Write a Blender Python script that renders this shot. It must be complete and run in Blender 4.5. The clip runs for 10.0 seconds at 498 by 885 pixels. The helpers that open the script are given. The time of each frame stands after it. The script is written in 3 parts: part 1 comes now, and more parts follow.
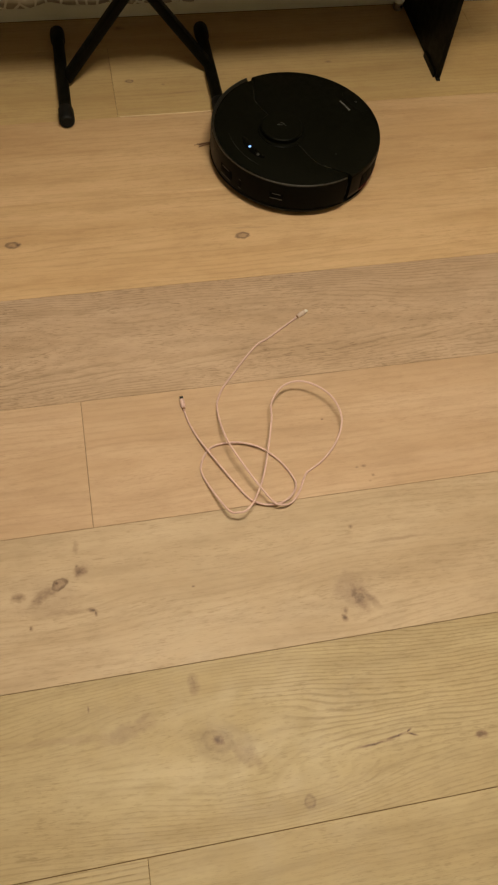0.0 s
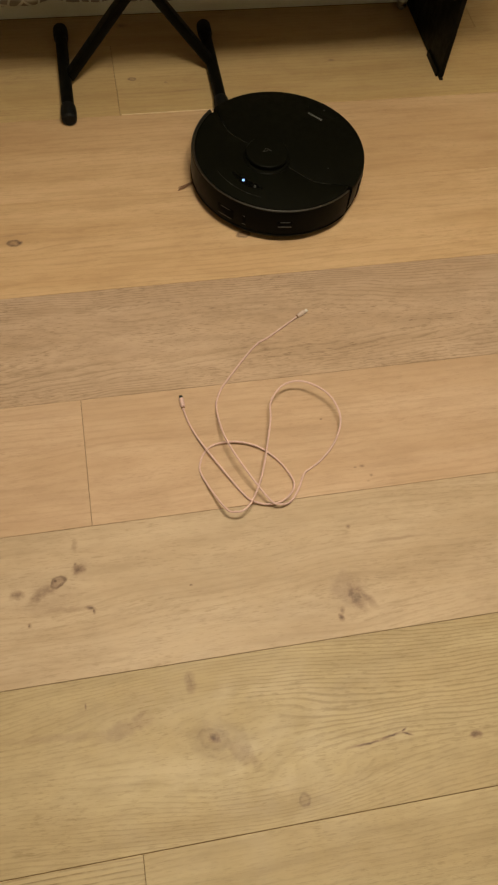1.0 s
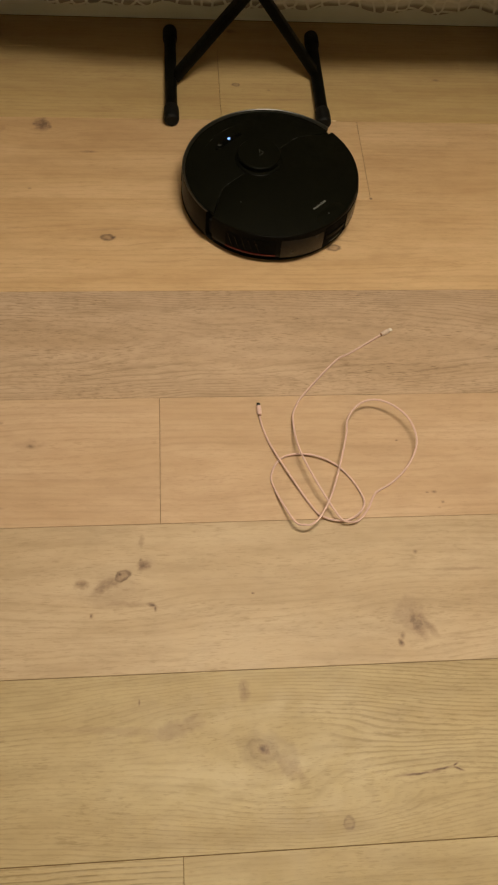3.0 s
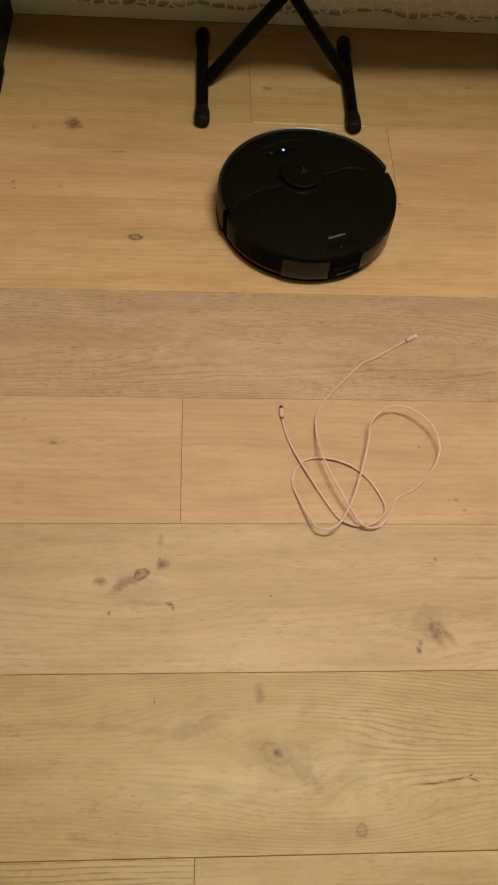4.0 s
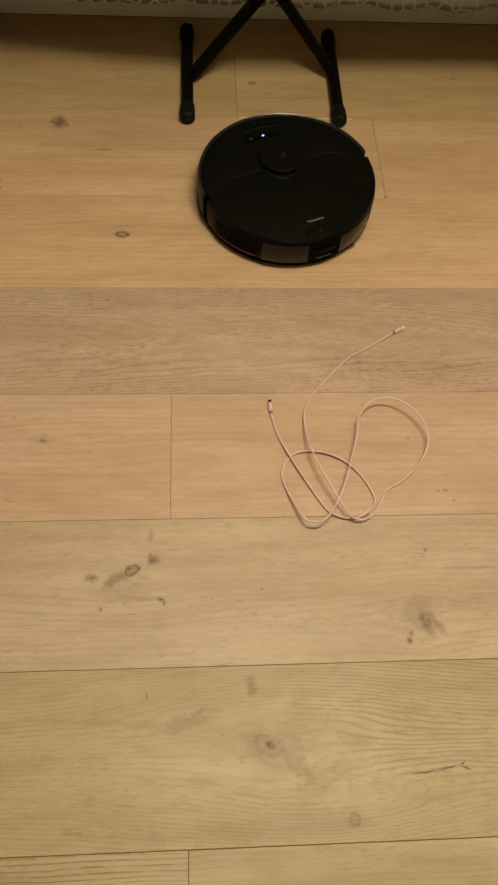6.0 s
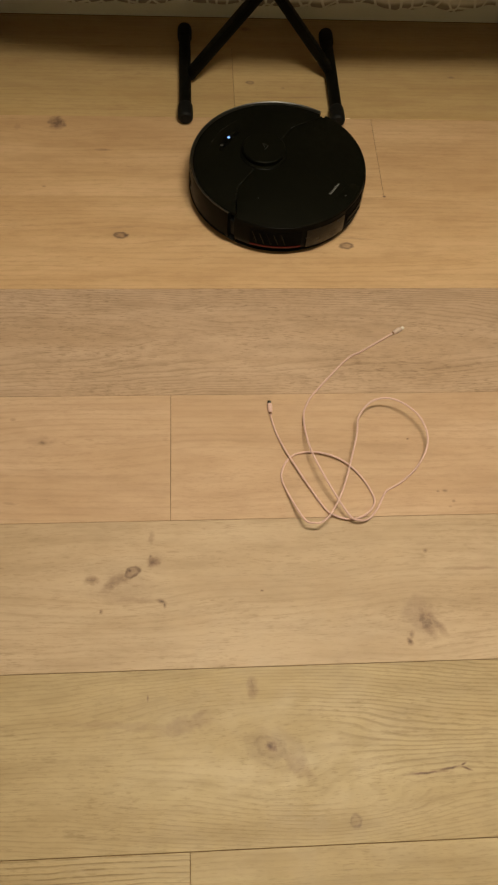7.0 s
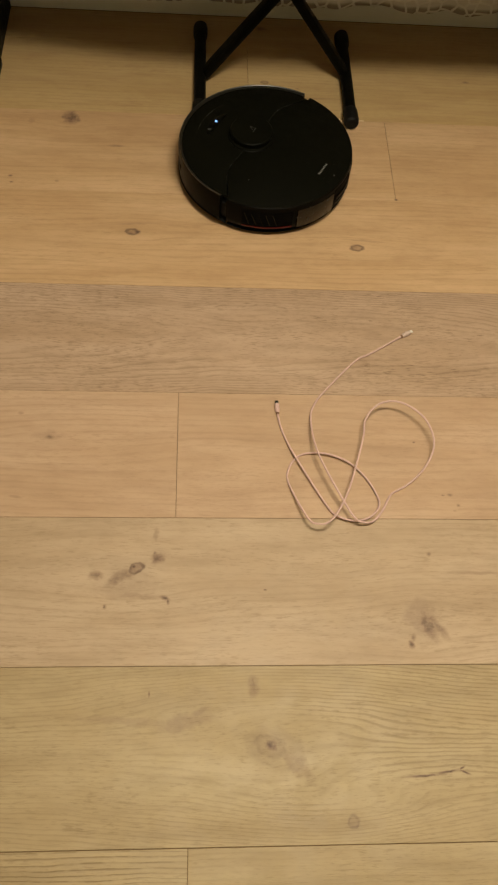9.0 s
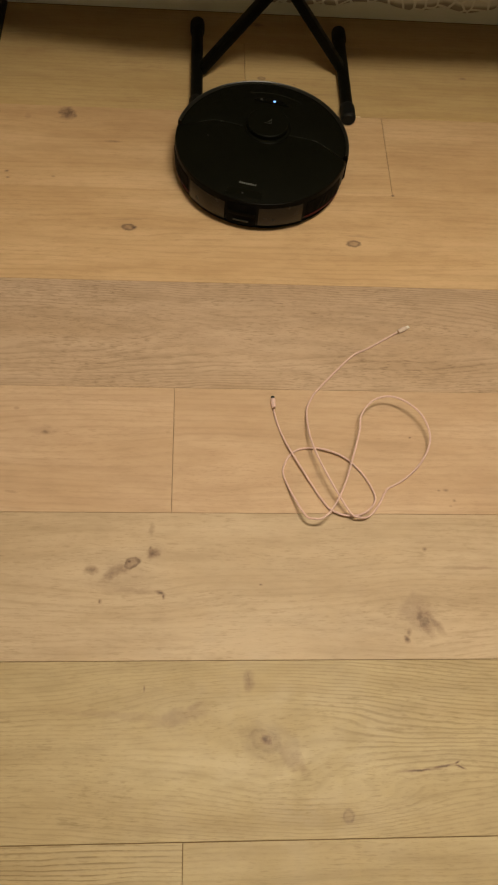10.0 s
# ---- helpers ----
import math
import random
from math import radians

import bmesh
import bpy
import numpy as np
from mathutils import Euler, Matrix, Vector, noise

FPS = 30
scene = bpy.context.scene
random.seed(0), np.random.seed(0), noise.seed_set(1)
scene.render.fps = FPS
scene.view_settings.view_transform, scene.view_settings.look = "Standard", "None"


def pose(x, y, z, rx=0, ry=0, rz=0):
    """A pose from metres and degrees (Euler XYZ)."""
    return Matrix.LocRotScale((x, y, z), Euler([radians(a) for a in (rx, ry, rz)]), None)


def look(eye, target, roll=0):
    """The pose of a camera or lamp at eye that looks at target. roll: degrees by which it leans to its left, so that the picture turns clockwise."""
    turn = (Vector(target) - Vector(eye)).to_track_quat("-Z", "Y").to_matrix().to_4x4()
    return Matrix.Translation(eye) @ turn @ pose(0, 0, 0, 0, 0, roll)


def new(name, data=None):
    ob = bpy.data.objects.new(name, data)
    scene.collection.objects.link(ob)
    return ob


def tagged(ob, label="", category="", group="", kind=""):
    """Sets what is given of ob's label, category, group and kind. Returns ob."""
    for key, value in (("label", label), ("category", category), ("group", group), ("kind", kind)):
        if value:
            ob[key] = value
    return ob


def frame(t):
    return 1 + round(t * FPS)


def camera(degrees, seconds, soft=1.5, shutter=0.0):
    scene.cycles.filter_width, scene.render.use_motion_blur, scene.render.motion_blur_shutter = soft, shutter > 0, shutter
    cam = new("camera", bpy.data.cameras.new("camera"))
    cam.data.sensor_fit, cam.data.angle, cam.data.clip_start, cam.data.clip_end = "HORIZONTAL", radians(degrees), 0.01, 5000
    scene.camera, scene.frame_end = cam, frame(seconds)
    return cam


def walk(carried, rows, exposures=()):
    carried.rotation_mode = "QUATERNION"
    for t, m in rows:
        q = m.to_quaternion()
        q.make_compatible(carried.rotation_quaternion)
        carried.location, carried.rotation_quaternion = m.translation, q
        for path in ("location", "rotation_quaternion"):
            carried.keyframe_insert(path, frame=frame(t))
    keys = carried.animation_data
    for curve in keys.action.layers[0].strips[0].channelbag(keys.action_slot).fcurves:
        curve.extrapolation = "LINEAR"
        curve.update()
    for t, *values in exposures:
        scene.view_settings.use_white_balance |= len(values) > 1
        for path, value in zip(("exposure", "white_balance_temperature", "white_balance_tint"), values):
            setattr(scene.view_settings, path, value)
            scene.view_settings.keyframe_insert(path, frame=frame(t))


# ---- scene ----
cam = camera(34.24, 10.0, soft=2.2)
PATH = [
    (0.0, pose(0.0692, -0.7823, 1.2116, 29.49, -3.95, -10.56)),
    (0.5, pose(0.0833, -0.7791, 1.2148, 29.19, -3.39, -10.40)),
    (1.0, pose(0.0777, -0.7798, 1.2207, 29.10, -3.91, -10.08)),
    (1.5, pose(0.0809, -0.7827, 1.2174, 29.13, -3.77, -9.76)),
    (2.0, pose(0.0719, -0.7791, 1.2195, 28.99, -4.12, -9.42)),
    (2.5, pose(0.0528, -0.7710, 1.2203, 28.98, -4.81, -7.11)),
    (2.7, pose(0.0440, -0.7692, 1.2200, 29.25, -4.45, -5.62)),
    (3.0, pose(0.0318, -0.7676, 1.2196, 29.11, -3.81, -3.46)),
    (3.2, pose(0.0261, -0.7716, 1.2135, 29.44, -3.64, -2.50)),
    (4.3, pose(0.0236, -0.7697, 1.2178, 29.24, -3.52, -1.37)),
    (4.5, pose(0.0212, -0.7670, 1.2205, 29.10, -3.75, -1.56)),
    (5.0, pose(0.0330, -0.7665, 1.2208, 28.94, -3.40, -1.65)),
    (5.5, pose(0.0337, -0.7731, 1.2197, 29.13, -3.50, -2.04)),
    (5.7, pose(0.0407, -0.7764, 1.2185, 29.12, -3.14, -2.15)),
    (6.8, pose(0.0473, -0.7755, 1.2189, 29.17, -2.77, -2.54)),
    (7.0, pose(0.0419, -0.7699, 1.2216, 28.93, -2.95, -2.59)),
    (7.5, pose(0.0354, -0.7705, 1.2212, 28.93, -3.10, -2.07)),
    (8.0, pose(0.0310, -0.7699, 1.2208, 28.86, -3.33, -1.76)),
    (8.5, pose(0.0322, -0.7718, 1.2201, 29.02, -3.55, -1.48)),
    (9.0, pose(0.0323, -0.7707, 1.2243, 28.78, -3.60, -1.24)),
    (9.5, pose(0.0341, -0.7744, 1.2231, 28.80, -3.70, -1.12)),
    (10.0, pose(0.0373, -0.7768, 1.2202, 28.74, -3.70, -1.24)),
]
walk(cam, PATH)

# ---- light: one unseen warm lamp overhead and an added fill, in a closed room ----
world = bpy.data.worlds.new("world")
scene.world = world
world.use_nodes = True
world.node_tree.nodes["Background"].inputs["Color"].default_value = (0.02, 0.018, 0.015, 1)
world.node_tree.nodes["Background"].inputs["Strength"].default_value = 0.2
lamp_data = bpy.data.lights.new("ceiling_lamp", "AREA")
lamp_data.shape, lamp_data.size, lamp_data.size_y = "RECTANGLE", 0.60, 0.14
lamp_data.energy, lamp_data.color = 27.6, (1.0, 0.885, 0.668)
lamp = new("ceiling_lamp", lamp_data)
lamp.matrix_world = look((0.39, -0.33, 1.95), (0.39, -0.33, 0))
# added unseen fill light, aimed at the ceiling so its bounce pales the shadows
fill_data = lamp_data.copy()
fill_data.energy = 17.5
fill_lamp = new("ceiling_fill", fill_data)
fill_lamp.matrix_world = look((0.39, -0.33, 1.96), (0.39, -0.33, 3))
scene.view_settings.exposure = 0.0


# ---- materials ----
class Nodes:
    """Short hand for one material's node tree."""

    def __init__(self, name):
        self.mat = bpy.data.materials.new(name)
        self.mat.use_nodes = True
        self.tree = self.mat.node_tree
        self.bsdf = self.tree.nodes["Principled BSDF"]

    def put(self, socket, value):
        if isinstance(value, bpy.types.NodeSocket):
            self.tree.links.new(value, socket)
        else:
            socket.default_value = value

    def math(self, op, a, b=0.0, c=0.0, clamp=False):
        n = self.tree.nodes.new("ShaderNodeMath")
        n.operation, n.use_clamp = op, clamp
        for i, v in enumerate((a, b, c)):
            self.put(n.inputs[i], v)
        return n.outputs[0]

    def step(self, v, lo, hi, a=0.0, b=1.0):
        n = self.tree.nodes.new("ShaderNodeMapRange")
        n.interpolation_type = "SMOOTHSTEP"
        for i, x in enumerate((v, lo, hi, a, b)):
            self.put(n.inputs[i], x)
        return n.outputs[0]

    def xyz(self, x, y, z=0.0):
        n = self.tree.nodes.new("ShaderNodeCombineXYZ")
        for i, v in enumerate((x, y, z)):
            self.put(n.inputs[i], v)
        return n.outputs[0]

    def split(self, v):
        n = self.tree.nodes.new("ShaderNodeSeparateXYZ")
        self.put(n.inputs[0], v)
        return n.outputs

    def noise(self, vec, scale, detail=2.0, rough=0.5):
        n = self.tree.nodes.new("ShaderNodeTexNoise")
        self.put(n.inputs["Vector"], vec)
        n.inputs["Scale"].default_value = scale
        n.inputs["Detail"].default_value = detail
        n.inputs["Roughness"].default_value = rough
        return n.outputs["Fac"]

    def mix(self, f, a, b, blend="MIX"):
        n = self.tree.nodes.new("ShaderNodeMix")
        n.data_type, n.blend_type = "RGBA", blend
        self.put(n.inputs["Factor"], f)
        for s, v in ((n.inputs[6], a), (n.inputs[7], b)):
            self.put(s, v if isinstance(v, bpy.types.NodeSocket) else (*v, 1.0))
        return n.outputs[2]

    def position(self):
        return self.tree.nodes.new("ShaderNodeNewGeometry").outputs["Position"]

    def local(self):
        return self.tree.nodes.new("ShaderNodeTexCoord").outputs["Object"]

    def rand(self):
        return self.tree.nodes.new("ShaderNodeObjectInfo").outputs["Random"]

    def bump(self, height, distance, strength=1.0):
        n = self.tree.nodes.new("ShaderNodeBump")
        n.inputs["Strength"].default_value = strength
        n.inputs["Distance"].default_value = distance
        self.put(n.inputs["Height"], height)
        self.put(self.bsdf.inputs["Normal"], n.outputs[0])

    def finish(self, color, rough, metal=0.0, spec=0.5):
        self.put(self.bsdf.inputs["Base Color"], color if isinstance(color, bpy.types.NodeSocket) else (*color, 1.0))
        self.put(self.bsdf.inputs["Roughness"], rough)
        self.put(self.bsdf.inputs["Metallic"], metal)
        self.put(self.bsdf.inputs["Specular IOR Level"], spec)
        return self.mat


def oak(name, tone, dark, lines=0.3, pores=0.5, spacing=0.009, knots=(), warps=(), seed=0.0, cathedral=None, focus=None):
    """Oiled oak. tone, dark: colours of the pale wood and of the grain. lines: strength of the year lines; knots: (x, y, length, width,
    angle, depth, ring); warps: (x, y, length, width, height), round which the year lines bend; cathedral: (y, half width, arches, slope)
    of nested arches along the plank; focus: (x, y, length, width, gain), where the year lines stand out."""
    n = Nodes(name)
    p = n.split(n.position())
    shift = n.math("MULTIPLY_ADD", n.rand(), 7.0, seed)
    base = n.xyz(p[0], p[1], shift)
    wob = n.math("SUBTRACT", n.noise(n.xyz(n.math("MULTIPLY", p[0], 1.0), n.math("MULTIPLY", p[1], 3.0), shift), 5.0, 2.0), 0.5)
    y = n.math("MULTIPLY_ADD", wob, 0.018, p[1])
    fine = n.math("SUBTRACT", n.noise(n.xyz(n.math("MULTIPLY", p[0], 0.8), p[1], shift), 45.0, 2.0), 0.5)
    y = n.math("MULTIPLY_ADD", fine, 0.0018, y)
    calm = 1.0
    for wx, wy, wl, ww, wh in warps:
        dx = n.math("DIVIDE", n.math("SUBTRACT", p[0], wx), wl)
        dy = n.math("DIVIDE", n.math("SUBTRACT", p[1], wy), ww)
        d2 = n.math("ADD", n.math("MULTIPLY", dx, dx), n.math("MULTIPLY", dy, dy))
        g = n.math("DIVIDE", n.math("MULTIPLY", dy, -wh), n.math("ADD", 1.0, d2))
        y = n.math("ADD", y, g)
        calm = n.math("MULTIPLY", calm, n.step(d2, 0.15, 1.1, 0.3, 1.0))
    # year lines, uneven in width and broken along their length
    rows = n.math("DIVIDE", y, spacing)
    if cathedral:
        cy, half, arches, slope = cathedral
        v = n.math("DIVIDE", n.math("SUBTRACT", y, cy), half)
        bend = n.math("MULTIPLY", n.noise(n.xyz(n.math("MULTIPLY", p[0], 0.35), n.math("MULTIPLY", p[1], 1.2), shift), 7.0, 2.0), 5.0)
        rows = n.math("ADD", n.math("MULTIPLY_ADD", n.math("MULTIPLY", v, v), arches, bend), n.math("MULTIPLY", p[0], slope))
        rows = n.math("MULTIPLY_ADD", n.noise(n.xyz(n.math("MULTIPLY", p[0], 0.25), p[1], n.math("ADD", shift, 6.0)), 40.0, 2.0), 1.2, rows)
    phase = n.math("MULTIPLY_ADD", n.noise(n.xyz(p[0], n.math("MULTIPLY", y, 14.0), shift), 3.0, 1.0), 0.8, rows)
    wave = n.math("FRACT", phase)
    line = n.math("MULTIPLY", n.step(wave, 0.5, 0.86), n.step(wave, 1.0, 0.92))
    dash = n.step(n.noise(n.xyz(n.math("MULTIPLY", p[0], 0.3), n.math("MULTIPLY", y, 0.9), shift), 130.0, 2.0, 0.6), 0.34, 0.56, 0.3, 1.0)
    patch = n.step(n.noise(n.xyz(n.math("MULTIPLY", p[0], 0.6), n.math("MULTIPLY", y, 3.0), shift), 4.0, 2.0), 0.3, 0.62, 0.25, 1.0)
    line = n.math("MULTIPLY", n.math("MULTIPLY", n.math("MULTIPLY", line, dash), patch), calm)
    if cathedral:
        line = n.math("MULTIPLY", line, n.step(n.math("ABSOLUTE", v), 0.05, 0.45, 0.15, 1.0))
    if focus:
        fx, fy, fl, fw, gain = focus
        dx = n.math("DIVIDE", n.math("SUBTRACT", p[0], fx), fl)
        dy = n.math("DIVIDE", n.math("SUBTRACT", p[1], fy), fw)
        near = n.step(n.math("ADD", n.math("MULTIPLY", dx, dx), n.math("MULTIPLY", dy, dy)), 1.3, 0.25, 0.75, gain)
        line = n.math("MULTIPLY", line, near, clamp=True)
    y = n.math("MULTIPLY_ADD", n.math("SUBTRACT", y, p[1]), 0.45, p[1])
    # pores: short dark dashes, fine ones all over and coarser ones in bands
    pore = n.step(n.noise(n.xyz(n.math("MULTIPLY", p[0], 0.10), y, shift), 620.0, 3.0, 0.65), 0.53, 0.68)
    pore = n.math("MULTIPLY", pore, n.step(n.noise(base, 9.0, 2.0), 0.3, 0.7, 0.35, 1.0))
    coarse = n.step(n.noise(n.xyz(n.math("MULTIPLY", p[0], 0.16), y, shift), 300.0, 2.0, 0.6), 0.56, 0.70)
    band = n.step(n.noise(n.xyz(n.math("MULTIPLY", p[0], 0.35), n.math("MULTIPLY", y, 2.0), n.math("ADD", shift, 4.0)), 12.0, 2.0), 0.42, 0.66)
    coarse = n.math("MULTIPLY", coarse, band)
    fleck = n.noise(n.xyz(n.math("MULTIPLY", p[0], 0.35), p[1], shift), 60.0, 4.0, 0.6)
    broad = n.noise(n.xyz(n.math("MULTIPLY", p[0], 0.45), n.math("MULTIPLY", y, 2.2), shift), 5.5, 3.0)
    streak = n.noise(n.xyz(n.math("MULTIPLY", p[0], 0.12), y, n.math("ADD", shift, 2.0)), 42.0, 3.0, 0.6)
    col = n.mix(n.step(broad, 0.28, 0.72), tone, [c * k for c, k in zip(tone, (0.86, 0.82, 0.76))])
    col = n.mix(n.math("MULTIPLY", n.step(streak, 0.45, 0.72), 0.22), col, dark)
    col = n.mix(n.math("MULTIPLY", n.step(streak, 0.48, 0.25), 0.10), col, [min(0.9, c * 1.25) for c in tone])
    col = n.mix(n.math("MULTIPLY", n.step(fleck, 0.42, 0.75), 0.18), col, dark)
    col = n.mix(n.math("MULTIPLY", line, lines), col, dark)
    col = n.mix(n.math("MULTIPLY", pore, pores), col, dark)
    col = n.mix(n.math("MULTIPLY", coarse, min(1.0, pores * 0.95)), col, dark)
    if knots:
        w1 = n.math("SUBTRACT", n.noise(base, 55.0, 3.0, 0.65), 0.5)
        w2 = n.math("SUBTRACT", n.noise(n.xyz(p[1], p[0], 3.1), 48.0, 3.0, 0.65), 0.5)
        smear, core = 0.0, 0.0
        for kx, ky, kl, kw, ka, depth, *ring in knots:
            c, s = math.cos(radians(ka)), math.sin(radians(ka))
            jit = min(kl, kw) * (0.9 if ring else 1.7)
            dx = n.math("MULTIPLY_ADD", w1, jit * 1.6, n.math("SUBTRACT", p[0], kx))
            dy = n.math("MULTIPLY_ADD", w2, jit, n.math("SUBTRACT", p[1], ky))
            u = n.math("MULTIPLY_ADD", dx, c / kl, n.math("MULTIPLY", dy, s / kl))
            v = n.math("MULTIPLY_ADD", dy, c / kw, n.math("MULTIPLY", dx, -s / kw))
            d = n.math("SQRT", n.math("ADD", n.math("MULTIPLY", u, u), n.math("MULTIPLY", v, v)))
            # a ring knot is dark along its rim and pale inside
            fill = n.math("MULTIPLY", n.step(d, 1.25, 0.75), n.step(d, 0.3, 0.8, 0.7, 1.0)) if ring else n.step(d, 1.25, 0.35)
            smear = n.math("MAXIMUM", smear, n.math("MULTIPLY", fill, min(1.0, depth)))
            if ring:
                core = n.math("MAXIMUM", core, n.math("MULTIPLY", n.math("MULTIPLY", n.step(d, 1.1, 0.8), n.step(d, 0.4, 0.85)), 0.42 * depth))
            elif depth > 0.45:
                core = n.math("MAXIMUM", core, n.step(d, 0.55, 0.12, 0.0, depth - 0.42))
        grit = n.step(n.noise(n.xyz(n.math("MULTIPLY", p[0], 0.7), p[1], 1.7), 130.0, 4.0, 0.7), 0.32, 0.62, 0.6, 1.0)
        col = n.mix(n.math("MULTIPLY", n.math("MULTIPLY", smear, grit), 1.0), col, (0.215, 0.130, 0.087))
        col = n.mix(n.math("MULTIPLY", core, grit), col, (0.048, 0.028, 0.018))
    rough = n.step(n.noise(base, 25.0, 3.0), 0.3, 0.7, 0.46, 0.58)
    h = n.math("MULTIPLY_ADD", n.math("MAXIMUM", pore, coarse), -0.5, n.math("MULTIPLY", line, -0.8 * lines))
    n.bump(h, 0.0004, 0.5)
    return n.finish(col, rough, 0.0, 0.35)


def plastic(name, color, rough, grain=0.0, spec=0.5, vary=0.12):
    n = Nodes(name)
    v = n.noise(n.local(), 18.0, 4.0, 0.6)
    col = n.mix(n.step(v, 0.3, 0.7), color, [c * (1 - vary) for c in color])
    r = n.step(n.noise(n.local(), 60.0, 4.0, 0.65), 0.3, 0.75, rough * 0.85, min(1.0, rough * 1.2))
    if grain:
        n.bump(n.noise(n.local(), 1500.0, 2.0), grain, 0.4)
    return n.finish(col, r, 0.0, spec)


def metal(name, color, rough):
    n = Nodes(name)
    r = n.step(n.noise(n.local(), 90.0, 3.0), 0.3, 0.7, rough * 0.8, rough * 1.25)
    return n.finish(color, r, 1.0)


def glow(name, color, strength):
    n = Nodes(name)
    n.bsdf.inputs["Emission Color"].default_value = (*color, 1)
    n.bsdf.inputs["Emission Strength"].default_value = strength
    return n.finish((0.4, 0.5, 0.6), 0.4)


def paint(name, color, rough=0.6):
    n = Nodes(name)
    v = n.noise(n.local(), 3.0, 4.0, 0.6)
    col = n.mix(n.step(v, 0.3, 0.7), color, [c * 0.93 for c in color])
    n.bump(n.noise(n.local(), 400.0, 3.0), 0.0004, 0.25)
    return n.finish(col, rough)


def braid(name, color):
    """Woven sleeve of the cable."""
    n = Nodes(name)
    v = n.noise(n.position(), 1400.0, 2.0)
    col = n.mix(n.step(v, 0.4, 0.65), color, [c * 0.72 for c in color])
    n.bump(v, 0.0002, 0.5)
    return n.finish(col, 0.55)


def print_cloth(name):
    """White voile with a taupe print of rounded cells between white lines."""
    n = Nodes(name)
    p = n.split(n.local())
    w = n.noise(n.xyz(p[0], p[2]), 18.0, 2.0)
    q = n.xyz(n.math("MULTIPLY_ADD", w, 0.02, p[0]), n.math("MULTIPLY", p[2], 1.15))
    vor = n.tree.nodes.new("ShaderNodeTexVoronoi")
    vor.feature, vor.voronoi_dimensions = "DISTANCE_TO_EDGE", "2D"
    n.put(vor.inputs["Vector"], q)
    vor.inputs["Scale"].default_value = 34.0
    vor.inputs["Randomness"].default_value = 0.75
    cell = n.step(vor.outputs["Distance"], 0.07, 0.13)
    fade = n.step(p[2], 0.056, 0.066, 1.0, 0.18)
    col = n.mix(n.math("MULTIPLY", cell, fade), (0.86, 0.84, 0.79), (0.36, 0.32, 0.29))
    weave = n.noise(n.local(), 900.0, 2.0)
    n.bump(weave, 0.0003, 0.4)
    return n.finish(col, 0.85, 0.0, 0.2)


HONEY, HONEY_DARK = (0.575, 0.408, 0.282), (0.31, 0.195, 0.12)
GOLD, GOLD_DARK = (0.63, 0.433, 0.255), (0.33, 0.195, 0.095)
# gold of the rows by the wall, with the yellowish shade put into the colour
SHADE_GOLD = (0.56, 0.404, 0.200)
PALE, PALE_DARK = (0.532, 0.406, 0.286), (0.27, 0.185, 0.11)
OLIVE, OLIVE_DARK = (0.488, 0.382, 0.230), (0.225, 0.155, 0.075)
GREY, GREY_DARK = (0.525, 0.381, 0.275), (0.235, 0.152, 0.095)

SHELL = plastic("shell_black", (0.0022, 0.0021, 0.0014), 0.36, 0.00003, 0.045)
LID = plastic("lid_black", (0.0042, 0.0042, 0.0022), 0.5, 0.00003, 0.07)
GLOSS = plastic("gloss_black", (0.003, 0.003, 0.002), 0.25, 0, 0.16)
RIM = plastic("rim_black", (0.014, 0.013, 0.009), 0.33, 0, 1.0)
VOID = plastic("recess_black", (0.001, 0.001, 0.001), 0.7, 0, 0.05)
TANK = plastic("smoked_tank", (0.010, 0.0078, 0.0055), 0.24, 0, 0.28, 0.5)
RUBBER = plastic("rubber", (0.005, 0.005, 0.0045), 0.6, 0, 0.2)
RED = plastic("red_trim", (0.08, 0.005, 0.005), 0.3)
PRINT = plastic("grey_print", (0.30, 0.30, 0.28), 0.5)
EMBLEM = plastic("faint_grey", (0.05, 0.05, 0.046), 0.3)
SEAM = plastic("seam_grey", (0.024, 0.024, 0.020), 0.25)
LED = glow("blue_led", (0.11, 0.36, 1.0), 1.7)
BRISTLE = plastic("tan_bristle", (0.20, 0.10, 0.05), 0.7)
STEEL = metal("steel", (0.50, 0.48, 0.45), 0.3)
TUBE = plastic("powder_coat", (0.0030, 0.0030, 0.0018), 0.5, 0.00004, 0.09)
PIANO = plastic("piano_black", (0.0035, 0.0034, 0.0022), 0.5, 0, 0.08)
WHITE = paint("white_paint", (0.86, 0.86, 0.80))
WALL = paint("wall_paint", (0.70, 0.66, 0.50), 0.8)
CEILING = paint("ceiling_paint", (0.80, 0.79, 0.72), 0.8)
SUBFLOOR = paint("subfloor", (0.17, 0.10, 0.045), 0.9)
ROSE = braid("rose_braid", (0.73, 0.505, 0.475))
ROSE_METAL = plastic("rose_metal", (0.62, 0.49, 0.43), 0.28)
SLEEVE = plastic("plug_sleeve", (0.74, 0.68, 0.62), 0.35)
CLOTH = print_cloth("printed_voile")


# ---- mesh helpers ----
def part(name, bm, material, parent=None, label="", smooth=True, at=None):
    me = bpy.data.meshes.new(name)
    bmesh.ops.recalc_face_normals(bm, faces=bm.faces)
    bm.to_mesh(me)
    bm.free()
    me.materials.append(material)
    if smooth:
        me.shade_smooth()
        me.set_sharp_from_angle(angle=radians(32))
    ob = new(name, me)
    if parent is not None:
        ob.parent = parent
    if at is not None:
        ob.matrix_basis = at
    if label:
        tagged(ob, label)
    return ob


